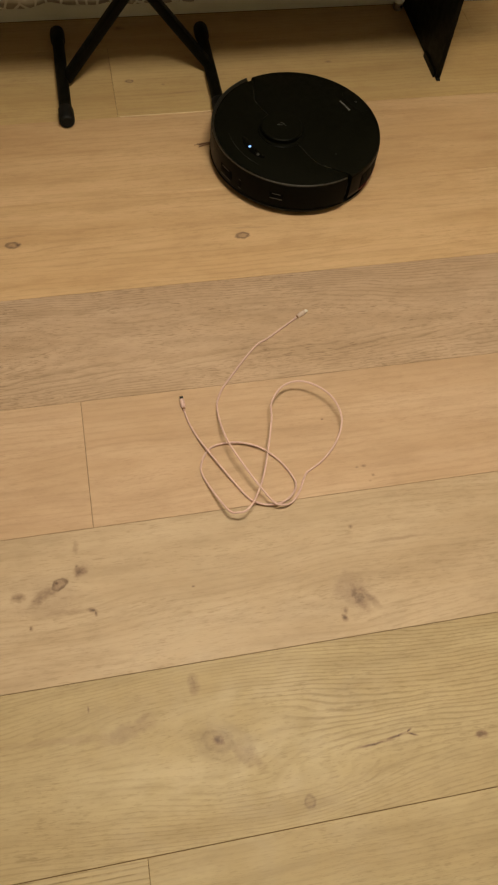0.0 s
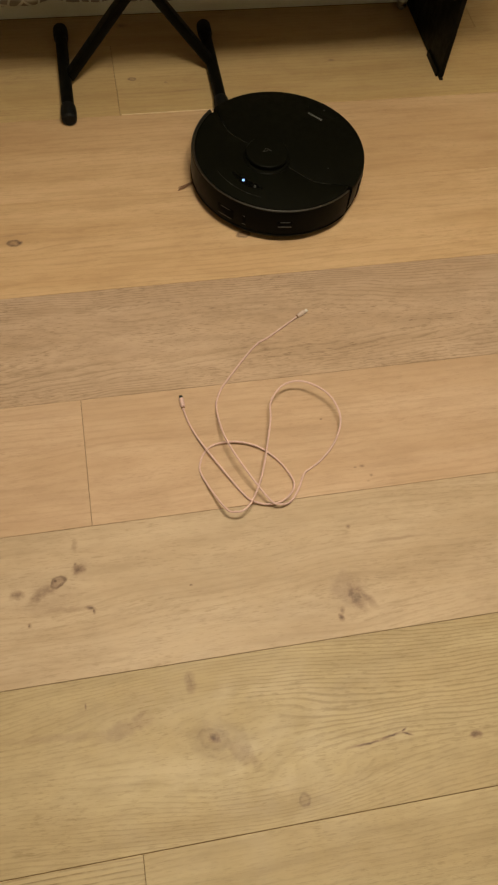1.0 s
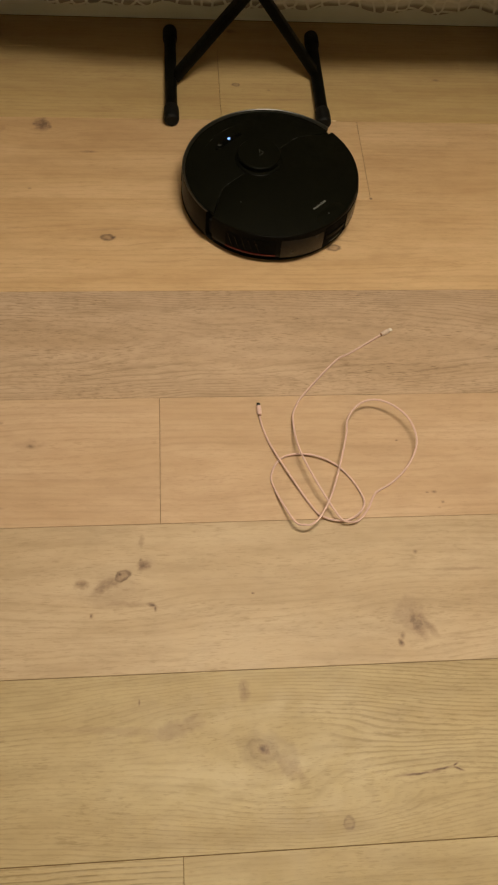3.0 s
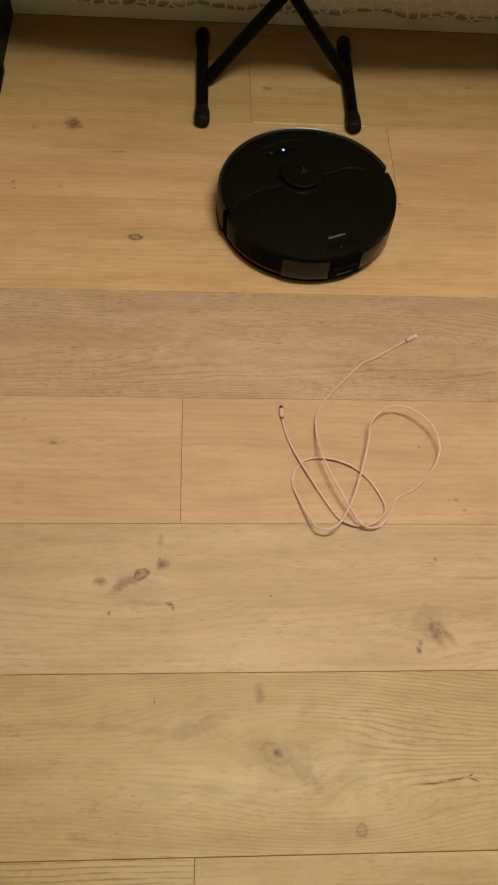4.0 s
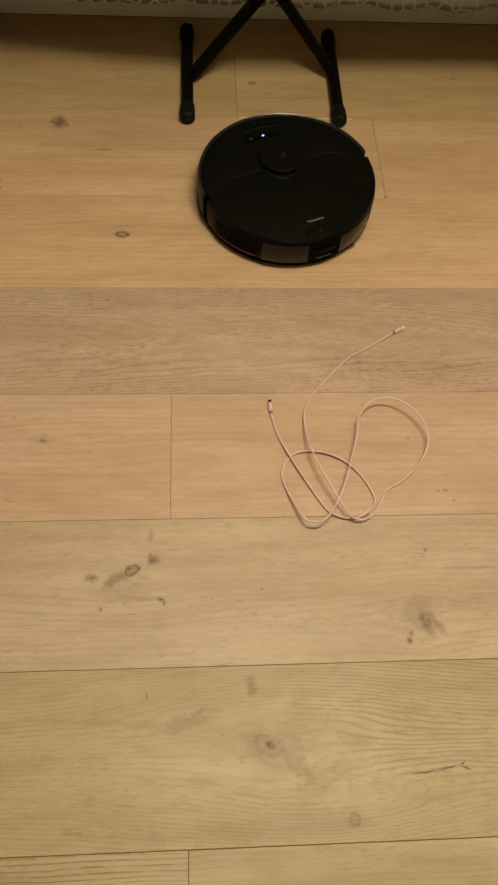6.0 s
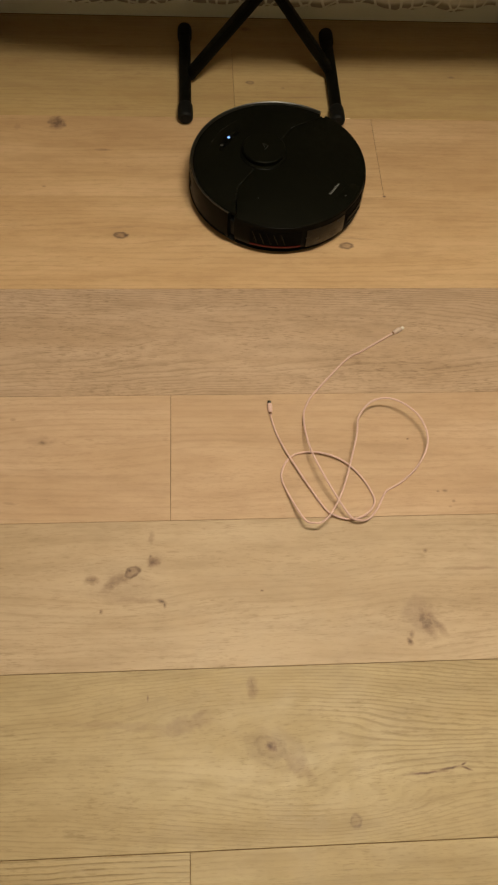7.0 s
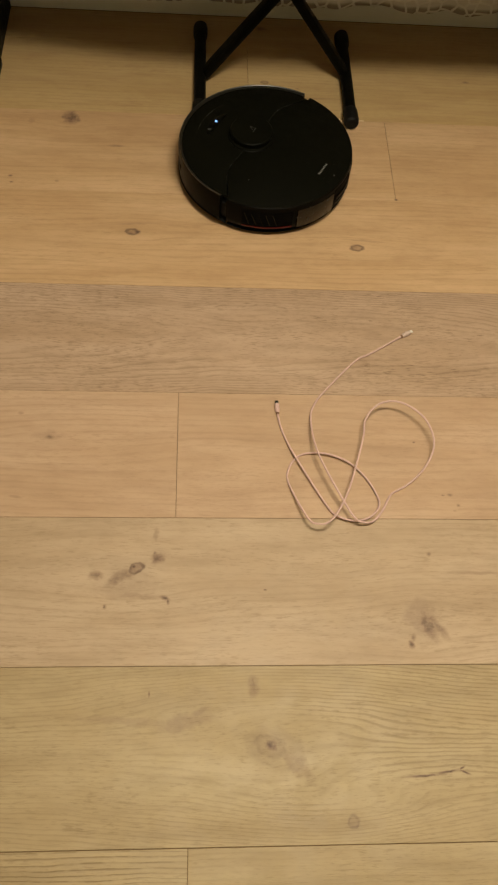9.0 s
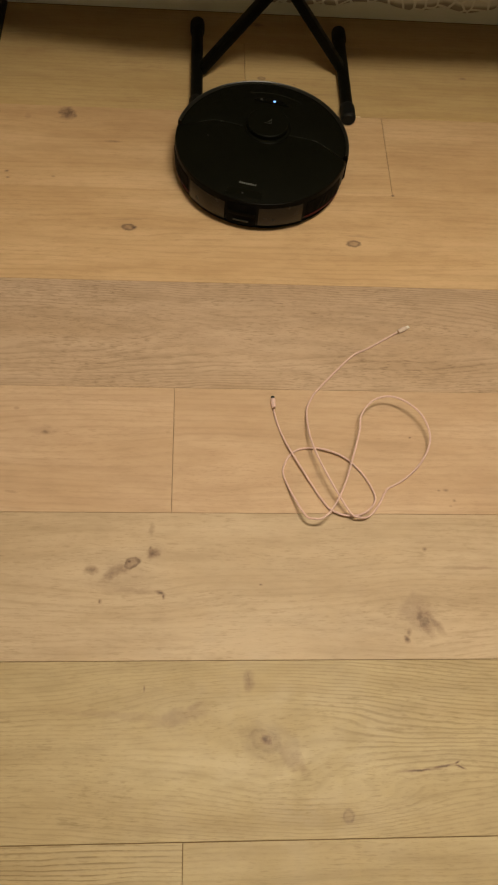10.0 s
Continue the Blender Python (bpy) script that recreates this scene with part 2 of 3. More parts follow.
def box(lo, hi, bevel=0.0, segments=2):
    bm = bmesh.new()
    m = Matrix.Translation([(a + b) / 2 for a, b in zip(lo, hi)]) @ Matrix.Diagonal([b - a for a, b in zip(lo, hi)] + [1])
    bmesh.ops.create_cube(bm, size=1.0, matrix=m)
    if bevel:
        bmesh.ops.bevel(bm, geom=bm.edges[:], offset=bevel, segments=segments, profile=0.5, affect="EDGES")
    return bm


def lathe(profile, a0=0.0, a1=360.0, steps=96, closed=False, bm=None, m=Matrix()):
    """Turns a profile of (radius, height) round z from a0 to a1 degrees. closed: the profile is a loop, and its ends get caps."""
    bm = bm or bmesh.new()
    full = abs(a1 - a0) >= 360
    rings = []
    for i in range(steps if full else steps + 1):
        a = radians(a0 + (a1 - a0) * i / steps)
        rings.append([bm.verts.new(m @ Vector((r * math.cos(a), r * math.sin(a), z))) for r, z in profile])
    pairs = list(zip(rings, rings[1:])) + ([(rings[-1], rings[0])] if full else [])
    k = len(profile)
    for p, q in pairs:
        for j in range(k if closed else k - 1):
            bm.faces.new((p[j], q[j], q[(j + 1) % k], p[(j + 1) % k]))
    if closed and not full:
        bm.faces.new(rings[0])
        bm.faces.new(rings[-1][::-1])
    bmesh.ops.remove_doubles(bm, verts=bm.verts, dist=1e-6)
    return bm


def rod(path, radius, sides=10, bm=None, taper=None):
    """A round bar along a path of points, with caps."""
    bm = bm or bmesh.new()
    pts = [Vector(p) for p in path]
    rings, side = [], Vector((0.31, 0.17, 0.93))
    for i, p in enumerate(pts):
        way = (pts[min(i + 1, len(pts) - 1)] - pts[max(i - 1, 0)]).normalized()
        side = (side - way * side.dot(way)).normalized()
        up = way.cross(side)
        r = radius if taper is None else radius * taper[i]
        rings.append([bm.verts.new(p + (side * math.cos(t) + up * math.sin(t)) * r) for t in (2 * math.pi * j / sides for j in range(sides))])
    for p, q in zip(rings, rings[1:]):
        for j in range(sides):
            bm.faces.new((p[j], p[(j + 1) % sides], q[(j + 1) % sides], q[j]))
    bm.faces.new(rings[0][::-1])
    bm.faces.new(rings[-1])
    return bm


def slab(outline, z0, z1, bevel=0.0):
    """A flat plate with the given outline of (x, y)."""
    bm = bmesh.new()
    low = [bm.verts.new((x, y, z0)) for x, y in outline]
    f = bm.faces.new(low)
    top = bmesh.ops.extrude_face_region(bm, geom=[f])["geom"]
    bmesh.ops.translate(bm, verts=[g for g in top if isinstance(g, bmesh.types.BMVert)], vec=(0, 0, z1 - z0))
    if bevel:
        rim = [e for e in bm.edges if all(abs(v.co.z - z1) < 1e-7 for v in e.verts)]
        bmesh.ops.bevel(bm, geom=rim, offset=bevel, segments=2, profile=0.5, affect="EDGES")
    return bm


def spline(points, steps=6):
    """A smooth path through the points."""
    p = [Vector(q) for q in points]
    p = [p[0] * 2 - p[1]] + p + [p[-1] * 2 - p[-2]]
    out = []
    for a, b, c, d in zip(p, p[1:], p[2:], p[3:]):
        for i in range(steps):
            t = i / steps
            out.append(0.5 * (2 * b + (c - a) * t + (2 * a - 5 * b + 4 * c - d) * t * t + (3 * b - a - 3 * c + d) * t ** 3))
    return out + [p[-2]]


# ---- the room ----
X0, X1, Y0, Y1, TOP = -2.6, 3.0, -2.6, 1.094, 2.4


def room():
    tagged(part("floor", box((X0, Y0, -0.05), (X1, Y1, -0.0013)), SUBFLOOR, smooth=False), "pale oak plank floor with knots and thin joints", "floor", kind="structure")
    # unseen walls and ceiling, added with tones chosen for the bounce light they give
    for name, lo, hi in (("wall_north", (X0 - 0.1, Y1, -0.05), (X1 + 0.1, Y1 + 0.1, TOP)), ("wall_south", (X0 - 0.1, Y0 - 0.1, -0.05), (X1 + 0.1, Y0, TOP)),
                         ("wall_west", (X0 - 0.1, Y0, -0.05), (X0, Y1, TOP)), ("wall_east", (X1, Y0, -0.05), (X1 + 0.1, Y1, TOP))):
        tagged(part(name, box(lo, hi), WALL, smooth=False), "plain beige painted wall", "wall", kind="structure")
    tagged(part("ceiling", box((X0 - 0.1, Y0 - 0.1, TOP), (X1 + 0.1, Y1 + 0.1, TOP + 0.1)), CEILING, smooth=False), "plain white ceiling", "ceiling", kind="structure")
    tagged(part("baseboard", box((X0, 1.082, 0.0), (X1, Y1 - 0.0005, 0.085), 0.002), WHITE), "white painted baseboard along the wall", "baseboard", kind="structure")


room()


# ---- things ----
# angle from the front, half width and height of the openings in the bumper
FRONT_WINDOWS = ((1.0, 0.0185, 0.022), (14.5, 0.004, 0.022), (41.0, 0.0150, 0.013))


def robot_vacuum():
    """Round vacuum: x is its front, y its left, z = 0 the floor."""
    r = new("robot_vacuum")
    tagged(r, "round matte black robot vacuum driving on the oak floor", "robot vacuum")
    part("chassis", lathe([(0.0, 0.012), (0.150, 0.012), (0.164, 0.020), (0.168, 0.030), (0.168, 0.060), (0.0, 0.060)]), RUBBER, r)
    # rear shell between the bumper's ends
    part("rear_shell", lathe([(0.150, 0.014), (0.166, 0.014), (0.1722, 0.022), (0.1740, 0.034), (0.1748, 0.070), (0.1744, 0.0775), (0.171, 0.080), (0.150, 0.080)], 93.0, 267.0, 72, True), SHELL, r)
    part("bumper", lathe([(0.1645, 0.018), (0.171, 0.016), (0.1755, 0.022), (0.1765, 0.030), (0.1765, 0.076), (0.1758, 0.0812), (0.1745, 0.0822), (0.1690, 0.0790), (0.1645, 0.0785)], -88.5, 88.5, 84, True), SHELL, r,
         "matte black front bumper with a raised rim")
    part("bumper_rim", lathe([(0.1752, 0.0822), (0.1748, 0.0842), (0.1738, 0.0846), (0.1721, 0.0834), (0.1716, 0.0814), (0.1696, 0.0808), (0.1694, 0.0796)], -88.5, 88.5, 84, True), RIM, r, "thin glossy rim of the bumper")
    part("bumper_skirt", lathe([(0.150, 0.009), (0.168, 0.009), (0.1725, 0.0145), (0.1725, 0.0165), (0.150, 0.0165)], -92, 92, 64, True), RUBBER, r)
    part("rear_skirt", lathe([(0.150, 0.008), (0.166, 0.008), (0.1715, 0.0125), (0.150, 0.0125)], 93, 267, 64, True), RUBBER, r)
    # top: fixed front plate and hinged rear lid, parted by a thin line with a step round the turret
    edge = [(-0.006, 0.1655), (0.014, 0.135), (0.029, 0.108), (0.031, 0.075), (0.030, 0.046), (0.030, -0.046), (0.031, -0.075), (0.029, -0.108), (0.014, -0.135), (-0.006, -0.1655)]
    arc = [(0.1675 * math.cos(radians(a)), 0.1675 * math.sin(radians(a))) for a in range(-90, 91, 3)]
    front = [p for p in arc if p[0] > 0.006] + edge
    back = [(0.1735 * math.cos(radians(a)), 0.1735 * math.sin(radians(a))) for a in range(93, 268, 3)]
    rear = back + [(x - 0.0022, y) for x, y in edge[::-1]]
    part("front_plate", slab(front, 0.074, 0.0806, 0.0008), LID, r)
    lid = part("lid", slab(rear, 0.074, 0.0810, 0.0012), LID, r, "matte black hinged rear lid")
    for s in (1, -1):
        part("seam_line", rod(spline([(x - 0.0011, y * s, 0.0802) for x, y in edge[1:5]], 5), 0.0007, 6), SEAM, lid)
    # brand mark as plain bars, reading from the rear
    for i in range(8):
        y = -0.0155 + i * 0.0044
        tall = 0.0052 if i in (2, 7) else 0.0036
        part("mark", box((-0.130, y - 0.0009, 0.0809), (-0.130 + tall, y + 0.0009, 0.0813)), PRINT, lid, smooth=False)
    part("lid_recess", slab([(-0.142, 0.026), (-0.150, 0.034), (-0.166, 0.036), (-0.1695, 0.0), (-0.166, -0.036), (-0.150, -0.034), (-0.142, -0.026)], 0.0805, 0.0816, 0.0006), LID, lid)
    part("pin", lathe([(0.0, 0.0828), (0.0016, 0.0825), (0.0016, 0.0812)], steps=12, m=Matrix.Translation((-0.155, 0.004, 0))), EMBLEM, lid)
    part("dot", lathe([(0.0, 0.0816), (0.0011, 0.0814), (0.0011, 0.0808)], steps=10, m=Matrix.Translation((-0.020, 0.107, 0))), EMBLEM, lid)
    # laser turret
    at = Matrix.Translation((0.037, -0.003, 0))
    turret = part("turret", lathe([(0.046, 0.0795), (0.046, 0.0825), (0.0435, 0.0832), (0.0410, 0.0836), (0.0405, 0.0905), (0.0425, 0.0912), (0.0430, 0.0945), (0.0410, 0.0965), (0.0, 0.0970)], m=at), LID, r, "low round black laser turret")
    part("turret_ring", lathe([(0.0464, 0.0800), (0.0472, 0.0816), (0.0456, 0.0826)], m=at), SHELL, turret)
    for (x0, y0), (x1, y1) in (((-0.006, 0.006), (-0.005, -0.007)), ((-0.005, -0.007), (0.007, -0.006)), ((0.007, -0.006), (-0.002, 0.0005))):
        part("emblem", rod([(0.037 + x0, -0.003 + y0, 0.0971), (0.037 + x1, -0.003 + y1, 0.0971)], 0.0006, 6), EMBLEM, turret)
    # button strip on the front plate
    pill = [(0.118 + 0.008 * math.sin(t) + 0.006 * (abs(math.cos(t)) ** 2) * -1, 0.005 + 0.037 * math.cos(t)) for t in (2 * math.pi * k / 40 for k in range(40))]
    strip = part("button_strip", slab(pill, 0.0800, 0.0812, 0.0005), GLOSS, r, "glossy black button strip with a blue light")
    part("led", lathe([(0.0, 0.0822), (0.0024, 0.0819), (0.0028, 0.0812)], steps=20, m=Matrix.Translation((0.118, 0.0, 0))), LED, strip, "small glowing blue power light")
    part("icon", slab([(0.117, 0.024), (0.121, 0.027), (0.119, 0.031), (0.114, 0.029), (0.114, 0.025)], 0.0811, 0.0815), EMBLEM, strip, smooth=False)
    arcp = [(0.142 * math.cos(radians(a)), 0.142 * math.sin(radians(a)), 0.0806) for a in range(-22, 23, 2)]
    part("groove", rod(arcp, 0.0005, 6), SEAM, r)
    # front sensors in the bumper
    for a, w, h in FRONT_WINDOWS:
        m, zc = pose(0, 0, 0, 0, 0, a), 0.052 if a > 30 else 0.046
        recess = part("sensor_window", box((0.1700, -w, zc - h / 2), (0.1769, w, zc + h / 2), 0.0012), VOID, r, at=m)
        part("window_trim", box((0.1760, -w * 0.85, zc - h / 2 - 0.0014), (0.1776, w * 0.85, zc - h / 2 + 0.0002), 0.0003), RIM, recess, smooth=False)
        part("window_brow", box((0.1760, -w * 0.6, zc + h / 2 - 0.0026), (0.1776, w * 0.6, zc + h / 2 - 0.0012), 0.0003), RIM, recess, smooth=False)
    for a in (-66,):
        part("side_sensor", box((0.172, -0.009, 0.036), (0.1770, 0.009, 0.054), 0.0015), VOID, r, at=pose(0, 0, 0, 0, 0, a))
    part("bumper_ledge", lathe([(0.1745, 0.0205), (0.1772, 0.0212), (0.1776, 0.0222), (0.1766, 0.0236), (0.1745, 0.0236)], -87, 87, 64, True), SHELL, r)
    # flanks: grille with slats over a red strip
    for s in (1, -1):
        a0, a1 = sorted((s * 104, s * 137))
        grille = part("side_grille", lathe([(0.166, 0.030), (0.1748, 0.030), (0.1756, 0.066), (0.166, 0.066)], a0, a1, 24, True), VOID, r)
        for k in range(5):
            a = s * (107 + k * 4.5)
            part("slat", rod([(0.1755 * math.cos(radians(a - s * 1.5)), 0.1755 * math.sin(radians(a - s * 1.5)), 0.062), (0.1749 * math.cos(radians(a + s * 2)), 0.1749 * math.sin(radians(a + s * 2)), 0.034)], 0.0010, 6), GLOSS, grille)
        part("red_strip", lathe([(0.1700, 0.0262), (0.1756, 0.0262), (0.1754, 0.0284), (0.1700, 0.0284)], a0, a1, 24, True), RED, grille, "thin dark red strip")
        b0, b1 = sorted((s * 140, s * 169))
        part("tank_panel", lathe([(0.168, 0.024), (0.1762, 0.024), (0.1776, 0.027), (0.1770, 0.064), (0.1760, 0.068), (0.168, 0.068)], b0, b1, 24, True), TANK, r, "smoked grey translucent tank panel")
    # dock contacts in the tail
    tail = part("tail_block", lathe([(0.160, 0.020), (0.1756, 0.020), (0.1756, 0.072), (0.160, 0.072)], 170.5, 189.5, 12, True), VOID, r)
    part("tail_bar", lathe([(0.168, 0.044), (0.1775, 0.044), (0.1782, 0.048), (0.1775, 0.052), (0.168, 0.052)], 171.5, 188.5, 12, True), SHELL, tail)
    for a in (180,):
        part("contact", box((0.1730, -0.016, 0.0285), (0.1768, 0.016, 0.0315), 0.0008), SEAM, tail, "dull metal charging contact", at=pose(0, 0, 0, 0, 0, a))
    # wheels under the body
    for s in (1, -1):
        wheel = part("wheel", lathe([(0.0, -0.011), (0.030, -0.011), (0.034, -0.008), (0.034, 0.008), (0.030, 0.011), (0.0, 0.011)], steps=32, m=Matrix.Translation((0, s * 0.118, 0.034)) @ pose(0, 0, 0, 90)), RUBBER, r)
    part("caster", lathe([(0.0, -0.008), (0.011, -0.008), (0.011, 0.008), (0.0, 0.008)], steps=20, m=Matrix.Translation((0.12, 0, 0.011)) @ pose(0, 0, 0, 90)), RUBBER, r)
    # side brush at the front right corner
    brush = part("side_brush", lathe([(0.0, 0.014), (0.013, 0.013), (0.015, 0.009), (0.010, 0.006), (0.0, 0.006)], steps=20, m=Matrix()), RUBBER, r, at=pose(0.098, -0.105, 0))
    rng = random.Random(4)
    for k in range(3):
        bm = bmesh.new()
        for j in range(14):
            a = radians(k * 120 + rng.uniform(-5, 5))
            l, z = rng.uniform(0.058, 0.072), rng.uniform(0.0015, 0.0035)
            rod([(0.010 * math.cos(a), 0.010 * math.sin(a), 0.009), (0.035 * math.cos(a), 0.035 * math.sin(a), 0.006), (l * math.cos(a + 0.06), l * math.sin(a + 0.06), z)], 0.0005, 5, bm)
        part("bristles", bm, BRISTLE, brush, "tuft of tan bristles", smooth=False)
    for ob in r.children_recursive:
        ob.data.transform(Matrix.Scale(1.010, 4))
    return r, brush


robot, robot_brush = robot_vacuum()


def bench():
    """Folding X bench: two foot bars and two crossing tubes, with a padded seat above."""
    b = new("piano_bench")
    tagged(b, "black folding X-frame piano bench with rubber-capped feet on the floor", "bench")
    for x, y0, y1 in ((0.032, 0.698, 1.016), (0.3665, 0.694, 1.006)):
        bar = part("foot_bar", rod([(x, y0 + 0.01, 0.017), (x, y1 - 0.01, 0.017)], 0.0134, 20), TUBE, b)
        for y, s in ((y0, 1), (y1, -1)):
            prof = [(0.0, 0.0), (0.012, 0.0005), (0.0158, 0.004), (0.0168, 0.010), (0.0168, 0.030), (0.0162, 0.040), (0.0152, 0.044)]
            part("end_cap", lathe(prof, steps=24, m=Matrix.Translation((x, y, 0.0172)) @ pose(0, 0, 0, -90 * s)), RUBBER, bar, "black rubber end cap")
    for (xa, xb, y) in ((0.041, 0.376, 0.846), (0.3665, 0.034, 0.866)):
        d = Vector((xb - xa, 0, 0.44))
        bm = box((-0.0158, -0.0095, 0), (0.0158, 0.0095, d.length), 0.005, 3)
        turn = d.to_track_quat("Z", "Y").to_matrix().to_4x4()
        part("leg", bm, TUBE, b, at=Matrix.Translation((xa, y, 0.015)) @ turn)
    part("pivot_bolt", rod([(0.2015, 0.832, 0.232), (0.2015, 0.880, 0.232)], 0.007, 14), STEEL, b)
    for x in (0.030, 0.372):
        part("seat_rail", box((x - 0.013, 0.72, 0.440), (x + 0.013, 1.03, 0.463), 0.004), TUBE, b)
    part("seat", box((0.000, 0.735, 0.4632), (0.402, 1.015, 0.520), 0.018, 3), RUBBER, b)
    return b


bench()


def piano():
    p = new("digital_piano")
    tagged(p, "black digital piano with two flat side panels against the wall", "piano")
    for x, s in ((0.902, -1), (-0.424, 1)):
        side = part("side_panel", box((x - 0.006, 0.784, 0.004), (x + 0.006, 1.075, 0.72), 0.002), PIANO, p)
        xa, xb = sorted((x + s * 0.006, x + s * 0.010))
        part("foot", box((xa, 0.792, 0.0), (xb, 0.872, 0.016), 0.0015), PIANO, side)
        part("glide", box((x - 0.0045, 0.778, 0.0), (x + 0.0045, 0.83, 0.0045), 0.0015), RUBBER, side)
    # keybed is out of view; its bent front outline is made to shape the floor shadow
    part("keybed", slab([(-0.4175, 1.07), (-0.4175, 0.590), (-0.25, 0.557), (-0.05, 0.522), (0.08, 0.508), (0.35, 0.508), (0.8955, 0.520), (0.8955, 1.07)], 0.63, 0.72, 0.004), PIANO, p)
    part("case", box((-0.436, 0.80, 0.721), (0.914, 1.075, 0.86), 0.006), PIANO, p)
    part("keys", box((-0.42, 0.63, 0.721), (0.88, 0.795, 0.742), 0.002), SLEEVE, p)
    return p


piano()


def curtain():
    """Cloth behind the piano that hangs in shallow folds and ends just over the floor."""
    bm = bmesh.new()
    nx, nz = 260, 14
    rows = []
    for j in range(nz + 1):
        row = []
        for i in range(nx + 1):
            x = -0.414 + 1.264 * i / nx
            low = 0.049 + 0.004 * math.sin(x * 17.0 + 0.6) + 0.0025 * math.sin(x * 41.0 + 2.0) + 0.020 * max(0.0, -x - 0.25) / 0.17
            z = low + (0.62 - low) * (j / nz) ** 1.6
            y = 1.062 + 0.007 * math.sin(x * 34.0 + 1.2 * math.sin(x * 9.0)) + 0.003 * math.sin(x * 83.0)
            row.append(bm.verts.new((x, y, z)))
        rows.append(row)
    for p, q in zip(rows, rows[1:]):
        for i in range(nx):
            bm.faces.new((p[i], p[i + 1], q[i + 1], q[i]))
    ob = part("curtain", bm, CLOTH)
    mod = ob.modifiers.new("thickness", "SOLIDIFY")
    mod.thickness = 0.0012
    tagged(ob, "white and taupe printed cloth curtain hanging above the baseboard", "curtain")


curtain()


def curtain_pole():
    p = new("white_tube")
    tagged(p, "white tube with a metal foot standing beside the black panel", "tube")
    m = Matrix.Translation((0.8795, 1.060, 0))
    part("sleeve", lathe([(0.0, 0.022), (0.013, 0.022), (0.0148, 0.034), (0.0155, 0.055), (0.0155, 0.60), (0.0, 0.602)], steps=28, m=m), WHITE, p)
    part("foot", lathe([(0.0, 0.0), (0.009, 0.0005), (0.0125, 0.006), (0.0120, 0.0215), (0.0, 0.0215)], steps=28, m=m), STEEL, p, "grey metal foot")


curtain_pole()


def charging_cable():
    c = new("charging_cable")
    tagged(c, "rose gold braided charging cable in loose loops on the floor", "cable")
    route = [(0.415, 0.130, 0.004), (0.355, 0.092, 0.003), (0.323, 0.073, 0.003), (0.261, 0.005, 0.004), (0.242, -0.023, 0.006), (0.233, -0.053, 0.007),
             (0.236, -0.120, 0.026), (0.258, -0.186, 0.032), (0.291, -0.243, 0.018), (0.308, -0.253, 0.014), (0.327, -0.247, 0.006), (0.345, -0.226, 0.003),
             (0.356, -0.206, 0.003), (0.363, -0.196, 0.003), (0.371, -0.191, 0.003), (0.395, -0.177, 0.004), (0.422, -0.152, 0.008), (0.440, -0.122, 0.017), (0.442, -0.096, 0.026), (0.430, -0.066, 0.033),
             (0.404, -0.042, 0.036), (0.376, -0.031, 0.034), (0.348, -0.038, 0.030), (0.326, -0.065, 0.026), (0.319, -0.101, 0.023), (0.290, -0.190, 0.022),
             (0.265, -0.240, 0.028), (0.247, -0.260, 0.030), (0.232, -0.262, 0.028), (0.216, -0.249, 0.020), (0.189, -0.178, 0.003), (0.191, -0.149, 0.003)]
    route2 = [(0.207, -0.127, 0.003), (0.230, -0.121, 0.006), (0.263, -0.125, 0.008), (0.296, -0.140, 0.006), (0.323, -0.169, 0.004), (0.339, -0.204, 0.004), (0.337, -0.224, 0.007),
              (0.321, -0.241, 0.008), (0.298, -0.248, 0.008), (0.271, -0.241, 0.007), (0.251, -0.219, 0.004), (0.206, -0.137, 0.008), (0.189, -0.097, 0.004), (0.180, -0.068, 0.003), (0.1758, -0.046, 0.004)]
    part("cord", rod(spline(route + route2, 7), 0.0017, 10), ROSE, c)

    def plug(x, y, angle, tip, skin):
        m = pose(x, y, 0.0044, 0, 0, angle) @ pose(0, 0, 0, 0, 90)
        body = part("plug", lathe([(0.0, 0.0), (0.0021, 0.0), (0.0023, 0.006), (0.0036, 0.0065), (0.0042, 0.008), (0.0042, 0.0215), (0.0038, 0.0228), (0.0, 0.023)], steps=20, m=m), skin, c, "rose gold metal plug")
        part("tip", box((0.0229, -0.0031, -0.0007), (0.0295, 0.0031, 0.0009), 0.0004), tip, body, at=pose(x, y, 0.0044, 0, 0, angle))
        part("collar", lathe([(0.0024, 0.0012), (0.0028, 0.002), (0.0028, 0.0045), (0.0024, 0.005)], steps=16, m=m), BRISTLE, body)

    plug(0.4140, 0.1293, 30.5, SLEEVE, ROSE_METAL)
    plug(0.1757, -0.0450, 92.0, SEAM, ROSE)


charging_cable()

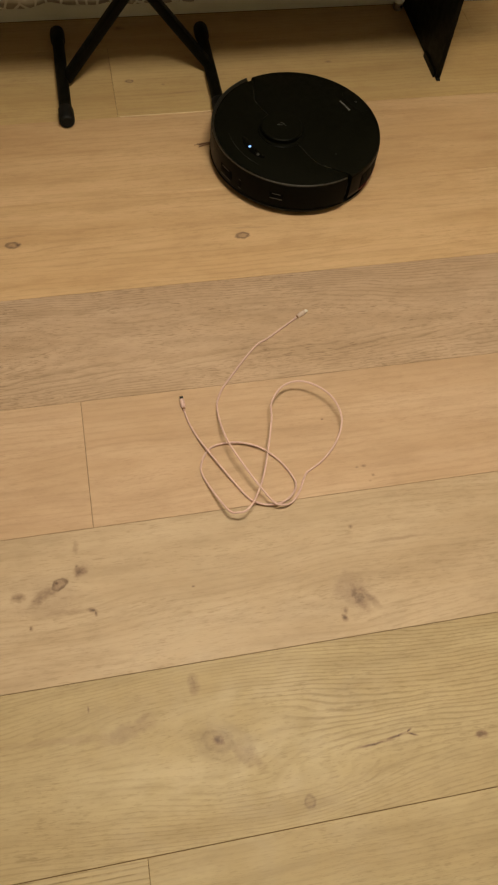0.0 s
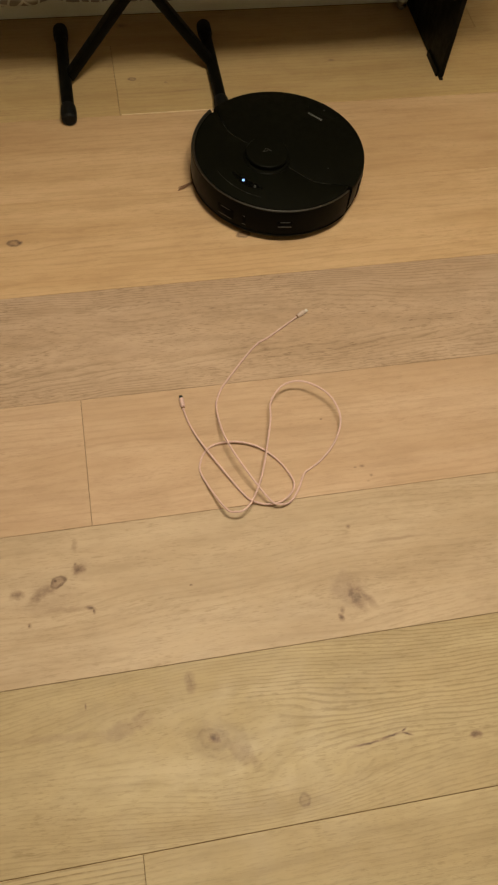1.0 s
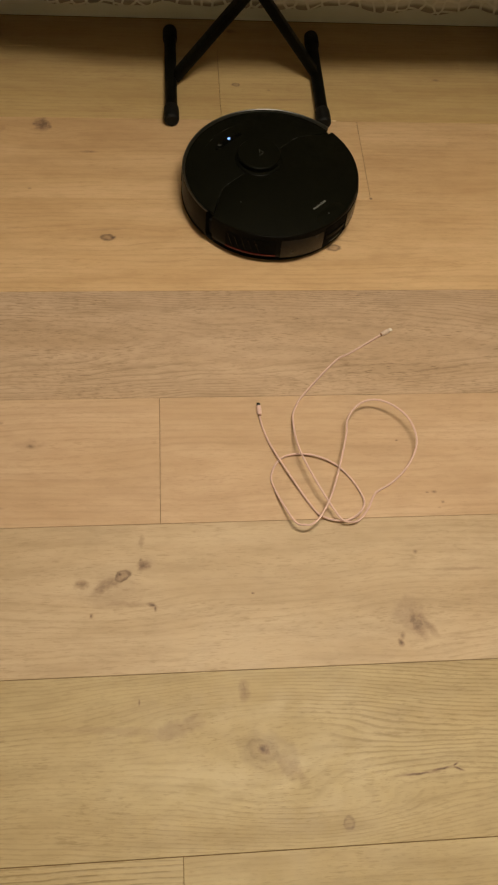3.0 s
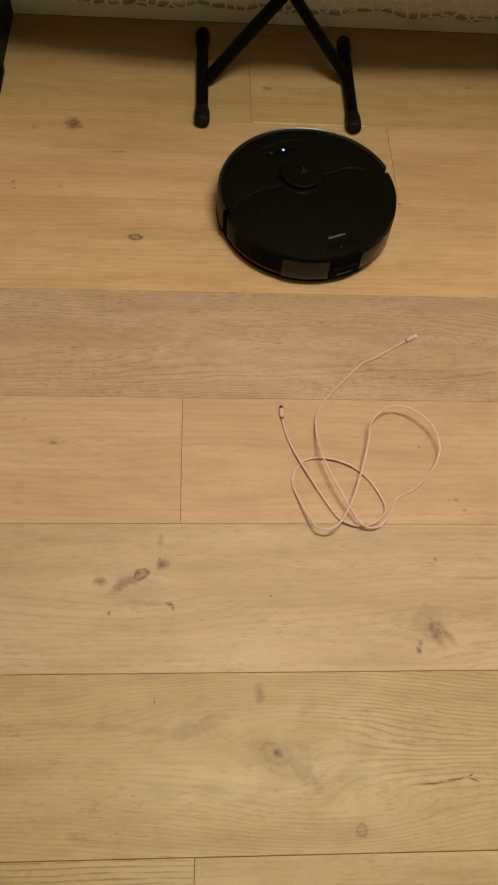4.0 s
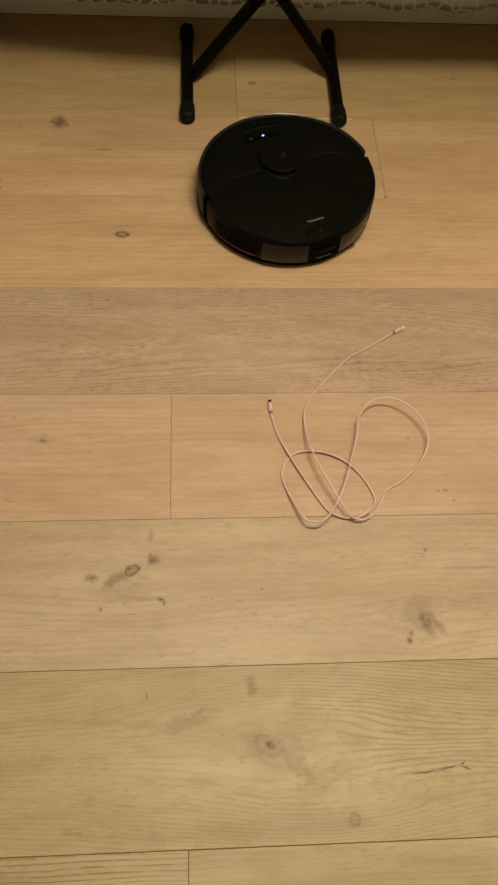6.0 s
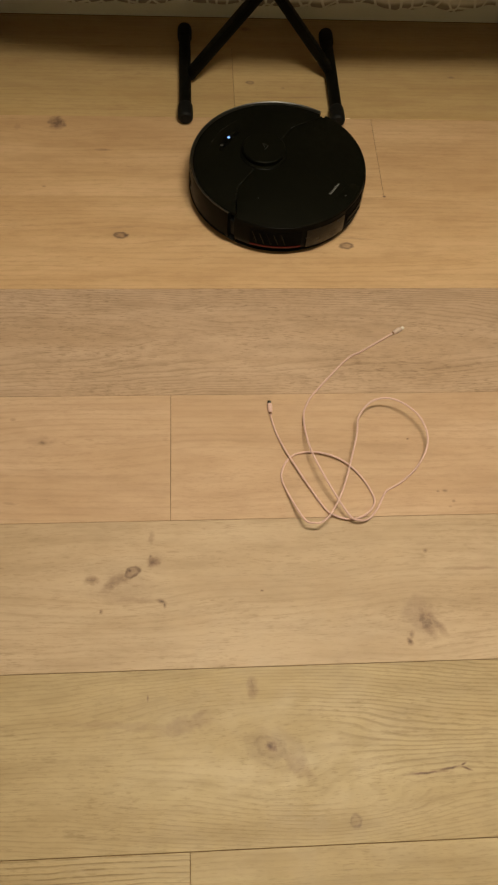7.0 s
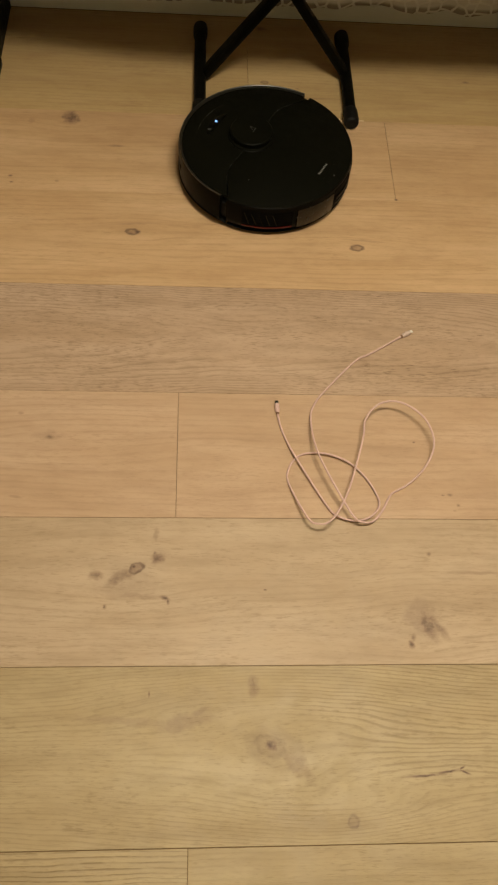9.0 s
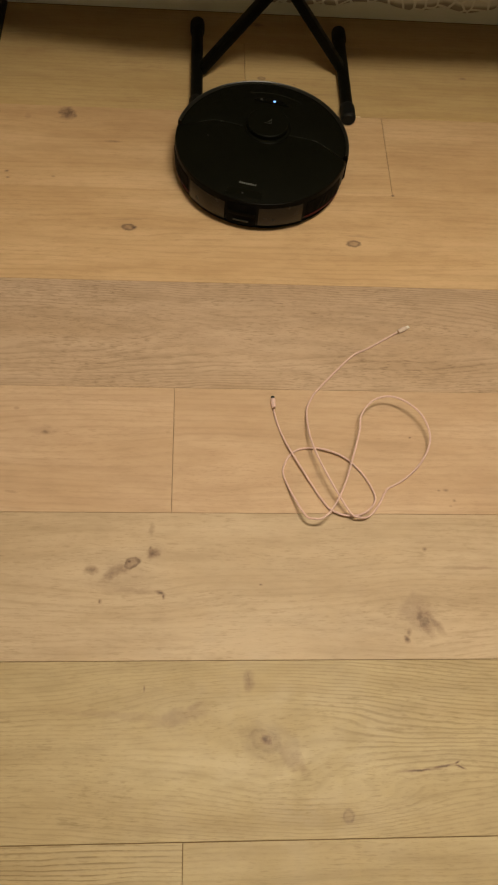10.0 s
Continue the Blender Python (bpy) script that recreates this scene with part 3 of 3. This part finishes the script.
# ---- floor planks ----
SEAMS = [1.0815, 0.9680, 0.7265, 0.4856, 0.2425, 0.0013, -0.2408, -0.4815, -0.7253, -0.9670, -1.2085, -1.4500, -1.6915, -1.9330, -2.1745, -2.4160, -2.5990]
JOINTS = {1: 0.142, 2: 0.4464, 5: 0.0005, 8: 0.0276}
KNOTS = {
    0: [(0.176, 1.040, 0.016, 0.008, 0, 0.6)],
    1: [(0.180, 0.844, 0.010, 0.006, 0, 0.7, 1), (0.654, 0.872, 0.009, 0.005, 0, 0.6), (0.30, 0.795, 0.05, 0.003, 3, 0.3), (0.255, 0.826, 0.004, 0.003, 0, 0.5)],
    2: [(-0.247, 0.704, 0.018, 0.022, 14, 0.9), (-0.240, 0.705, 0.004, 0.018, 20, 0.95), (0.447, 0.489, 0.004, 0.003, 0, 1.0), (-0.144, 0.621, 0.020, 0.004, 0, 0.55), (-0.355, 0.523, 0.006, 0.004, 0, 0.8), (-0.352, 0.505, 0.004, 0.003, 0, 0.7), (-0.26, 0.512, 0.004, 0.003, 0, 0.5), (-0.33, 0.69, 0.006, 0.012, 0, 0.25)],
    3: [(-0.100, 0.378, 0.014, 0.009, -8, 0.85, 1), (-0.088, 0.377, 0.005, 0.006, 0, 1.0), (0.352, 0.352, 0.014, 0.009, 0, 0.82, 1), (0.349, 0.346, 0.010, 0.002, 8, 0.7), (-0.10, 0.40, 0.05, 0.003, 4, 0.3), (0.37, 0.371, 0.05, 0.003, -4, 0.3)],
    4: [(0.02, 0.13, 0.02, 0.006, 0, 0.2)],
    5: [(-0.217, -0.092, 0.011, 0.006, 0, 0.75), (-0.217, -0.090, 0.030, 0.010, 0, 0.28), (-0.27, -0.045, 0.006, 0.004, 0, 0.4), (-0.262, -0.205, 0.012, 0.003, -10, 0.35), (0.464, -0.196, 0.006, 0.003, 0, 0.7), (0.452, -0.197, 0.003, 0.002, 0, 0.6), (0.476, -0.215, 0.004, 0.003, 0, 0.7), (0.468, -0.226, 0.003, 0.002, 0, 0.5), (0.414, -0.095, 0.003, 0.002, 0, 0.8)],
    6: [(-0.060, -0.328, 0.014, 0.009, 30, 0.95, 1), (-0.064, -0.326, 0.006, 0.005, 30, 1.1), (-0.084, -0.342, 0.034, 0.011, 28, 0.66), (-0.026, -0.313, 0.013, 0.009, 30, 0.95), (-0.030, -0.303, 0.003, 0.003, 0, 0.9), (-0.122, -0.340, 0.015, 0.008, 0, 0.75), (-0.014, -0.377, 0.010, 0.004, -20, 1.15), (-0.009, -0.382, 0.003, 0.006, 0, 0.9),
        (-0.058, -0.373, 0.045, 0.006, -4, 0.42), (-0.080, -0.355, 0.055, 0.030, 0, 0.22), (-0.104, -0.390, 0.003, 0.004, 0, 0.9), (0.144, -0.363, 0.003, 0.002, 0, 1.1), (0.397, -0.420, 0.014, 0.029, 20, 0.80), (0.412, -0.423, 0.008, 0.025, 35, 0.65), (0.387, -0.41, 0.027, 0.035, 0, 0.40),
        (0.367, -0.450, 0.006, 0.007, 20, 1.1), (0.372, -0.440, 0.004, 0.008, -10, 0.6), (0.413, -0.303, 0.004, 0.004, 0, 0.7), (-0.03, -0.27, 0.005, 0.012, 0, 0.4), (0.49, -0.335, 0.05, 0.003, 0, 0.4)],
    7: [(0.122, -0.512, 0.009, 0.019, 0, 0.55), (0.122, -0.505, 0.003, 0.009, 0, 0.6), (0.145, -0.594, 0.013, 0.010, -20, 0.92), (0.143, -0.596, 0.026, 0.018, -25, 0.36, 1), (0.150, -0.600, 0.046, 0.028, -25, 0.16, 1), (0.178, -0.618, 0.030, 0.013, -45, 0.44), (0.192, -0.630, 0.020, 0.008, -50, 0.35), (0.020, -0.562, 0.050, 0.013, 12, 0.42), (0.042, -0.548, 0.018, 0.006, 20, 0.45), (-0.06, -0.560, 0.10, 0.007, -4, 0.28),
        (0.257, -0.697, 0.008, 0.010, 0, 0.45, 1), (0.260, -0.703, 0.004, 0.004, 0, 0.6), (-0.032, -0.522, 0.002, 0.006, 0, 0.7), (0.364, -0.639, 0.030, 0.0022, 3, 1.3), (0.399, -0.634, 0.020, 0.0022, 10, 1.3), (0.424, -0.635, 0.010, 0.0020, -24, 1.3), (0.420, -0.629, 0.006, 0.0018, 30, 1.2), (0.525, -0.653, 0.009, 0.006, 0, 0.95)],
}
WARPS = {
    2: [(-0.247, 0.706, 0.06, 0.035, 0.028)],
    3: [(-0.10, 0.378, 0.08, 0.026, 0.022), (0.352, 0.352, 0.09, 0.026, 0.022)],
    5: [(-0.217, -0.092, 0.07, 0.022, 0.018), (0.10, -0.15, 0.14, 0.045, 0.036)],
    6: [(-0.075, -0.340, 0.10, 0.045, 0.040), (0.385, -0.425, 0.07, 0.045, 0.040), (0.17, -0.31, 0.12, 0.022, 0.018)],
    7: [(0.160, -0.600, 0.15, 0.075, 0.070), (0.290, -0.662, 0.10, 0.030, 0.026), (0.02, -0.56, 0.08, 0.022, 0.018)],
}
# tone, grain tone, year lines, pores, spacing; a second entry is for the planks past the joint
LOOK = {0: [(SHADE_GOLD, GOLD_DARK, 0.25, 0.3, 0.012)], 1: [(SHADE_GOLD, GOLD_DARK, 0.25, 0.3, 0.012)], 2: [(GOLD, GOLD_DARK, 0.2, 0.3, 0.012)], 3: [(GOLD, GOLD_DARK, 0.25, 0.3, 0.012)],
        4: [(GREY, GREY_DARK, 0.55, 0.85, 0.0058)], 5: [(HONEY, HONEY_DARK, 0.25, 0.35, 0.011), (HONEY, HONEY_DARK, 0.2, 0.3, 0.013)], 6: [(PALE, PALE_DARK, 0.25, 0.45, 0.010)],
        7: [(OLIVE, OLIVE_DARK, 0.48, 0.45, 0.0054)], 8: [(OLIVE, OLIVE_DARK, 0.85, 0.5, 0.0062), (OLIVE, OLIVE_DARK, 0.25, 0.4, 0.008)]}
CATHEDRAL = {4: (0.112, 0.12, 11.0, 5.0)}
FOCUS = {7: (0.42, -0.54, 0.26, 0.10, 1.75)}
# half the gap towards the next plank, where it is wider or tighter than usual
GAPS = {1: 0.0002, 2: 0.00015, 3: 0.00012, 4: 0.0003, 5: 0.0002, 6: 0.00025, 7: 0.00038, 8: 0.0005}


def plank(x0, x1, y0, y1, material, lift=0.0, above=0.0003, below=0.0003):
    g, c, z = 0.0003, 0.0014 if lift else 0.0004, -0.0003
    bm = bmesh.new()
    x0, x1, y0, y1 = x0 + g, x1 - g, y0 + below, y1 - above
    rings = []
    for inset, h in ((0.0, -0.0012), (0.0, z - 0.0004), (c, 0.0)):
        rings.append([bm.verts.new((x, y, h + (lift if h > -0.001 else 0.0))) for x, y in ((x0 + inset, y0 + inset), (x1 - inset, y0 + inset), (x1 - inset, y1 - inset), (x0 + inset, y1 - inset))])
    for p, q in zip(rings, rings[1:]):
        for j in range(4):
            bm.faces.new((p[j], p[(j + 1) % 4], q[(j + 1) % 4], q[j]))
    bm.faces.new(rings[-1])
    part("plank", bm, material, bpy.data.objects["floor"], smooth=False)


def planks():
    rng = random.Random(11)
    spare = [oak("oak_far", PALE, PALE_DARK, 0.4, 0.5, seed=3.0)]
    for i, (top, low) in enumerate(zip(SEAMS, SEAMS[1:])):
        mats = [oak("oak_row", tone, dark, lines, pores, gap, KNOTS.get(i, ()), WARPS.get(i, ()), i * 1.37, CATHEDRAL.get(i), FOCUS.get(i)) for tone, dark, lines, pores, gap in LOOK.get(i, ())] or spare
        joint = JOINTS.get(i, rng.choice((-0.95, 1.05)))
        cuts = sorted({X0, *[c for c in (joint - 1.9, joint, joint + 1.9) if X0 + 0.2 < c < X1 - 0.2], X1})
        for a, b in zip(cuts, cuts[1:]):
            plank(a, b, low, top, mats[-1] if a > joint - 0.01 else mats[0], 0.0008 if i == 1 and a > 0 else 0.0, GAPS.get(i, 0.0003), GAPS.get(i + 1, 0.0003))


planks()
# thin paler strip along the front seam of the lifted plank
part("worn_edge", box((0.146, 0.7264, -0.0006), (0.40, 0.7284, 0.0012), 0.0006), oak("oak_pale_edge", (0.80, 0.64, 0.42), (0.6, 0.45, 0.26), 0.1, 0.2, seed=8.0), bpy.data.objects["floor"], "pale plank edge")


# ---- movement ----
def motions():
    drive = [
        (0.0, 0.4998, 0.5610, -155.4), (0.2, 0.5003, 0.5622, -138.0), (0.5, 0.4959, 0.5555, -134.0), (0.8, 0.4657, 0.5186, -130.9), (1.0, 0.4457, 0.4971, -137.3), (1.5, 0.3975, 0.4628, -158.3), (2.0, 0.3357, 0.4498, -178.3),
        (2.2, 0.3030, 0.4515, -186.0), (2.5, 0.2716, 0.4587, -198.8), (2.7, 0.2450, 0.4650, -207.5), (3.0, 0.2279, 0.4818, -227.4), (3.2, 0.2250, 0.4800, -242.9), (3.4, 0.2270, 0.4740, -248.0), (4.3, 0.2499, 0.4179, -248.3), (4.5, 0.2567, 0.4077, -248.2),
        (5.0, 0.2663, 0.3824, -248.2), (5.5, 0.2554, 0.4123, -248.7), (5.7, 0.2443, 0.4304, -249.0), (6.4, 0.2190, 0.4915, -245.5), (6.8, 0.2170, 0.4948, -223.7), (7.0, 0.2174, 0.4980, -215.1), (7.5, 0.1933, 0.5160, -225.2),
        (8.0, 0.1742, 0.5379, -235.2), (8.5, 0.1655, 0.5477, -214.4), (8.7, 0.1668, 0.5475, -205.5), (9.0, 0.1683, 0.5486, -210.9), (9.3, 0.1672, 0.5481, -236.7), (9.5, 0.1653, 0.5465, -255.5), (9.8, 0.1683, 0.5479, -281.2), (10.0, 0.1665, 0.5481, -284.4),
    ]
    walk(robot, [(t, pose(x, y, 0, 0, 0, a)) for t, x, y, a in drive])
    walk(robot_brush, [(k * 0.25, pose(0.098, -0.105, 0, 0, 0, 90 + 60 * k)) for k in range(41)])


motions()
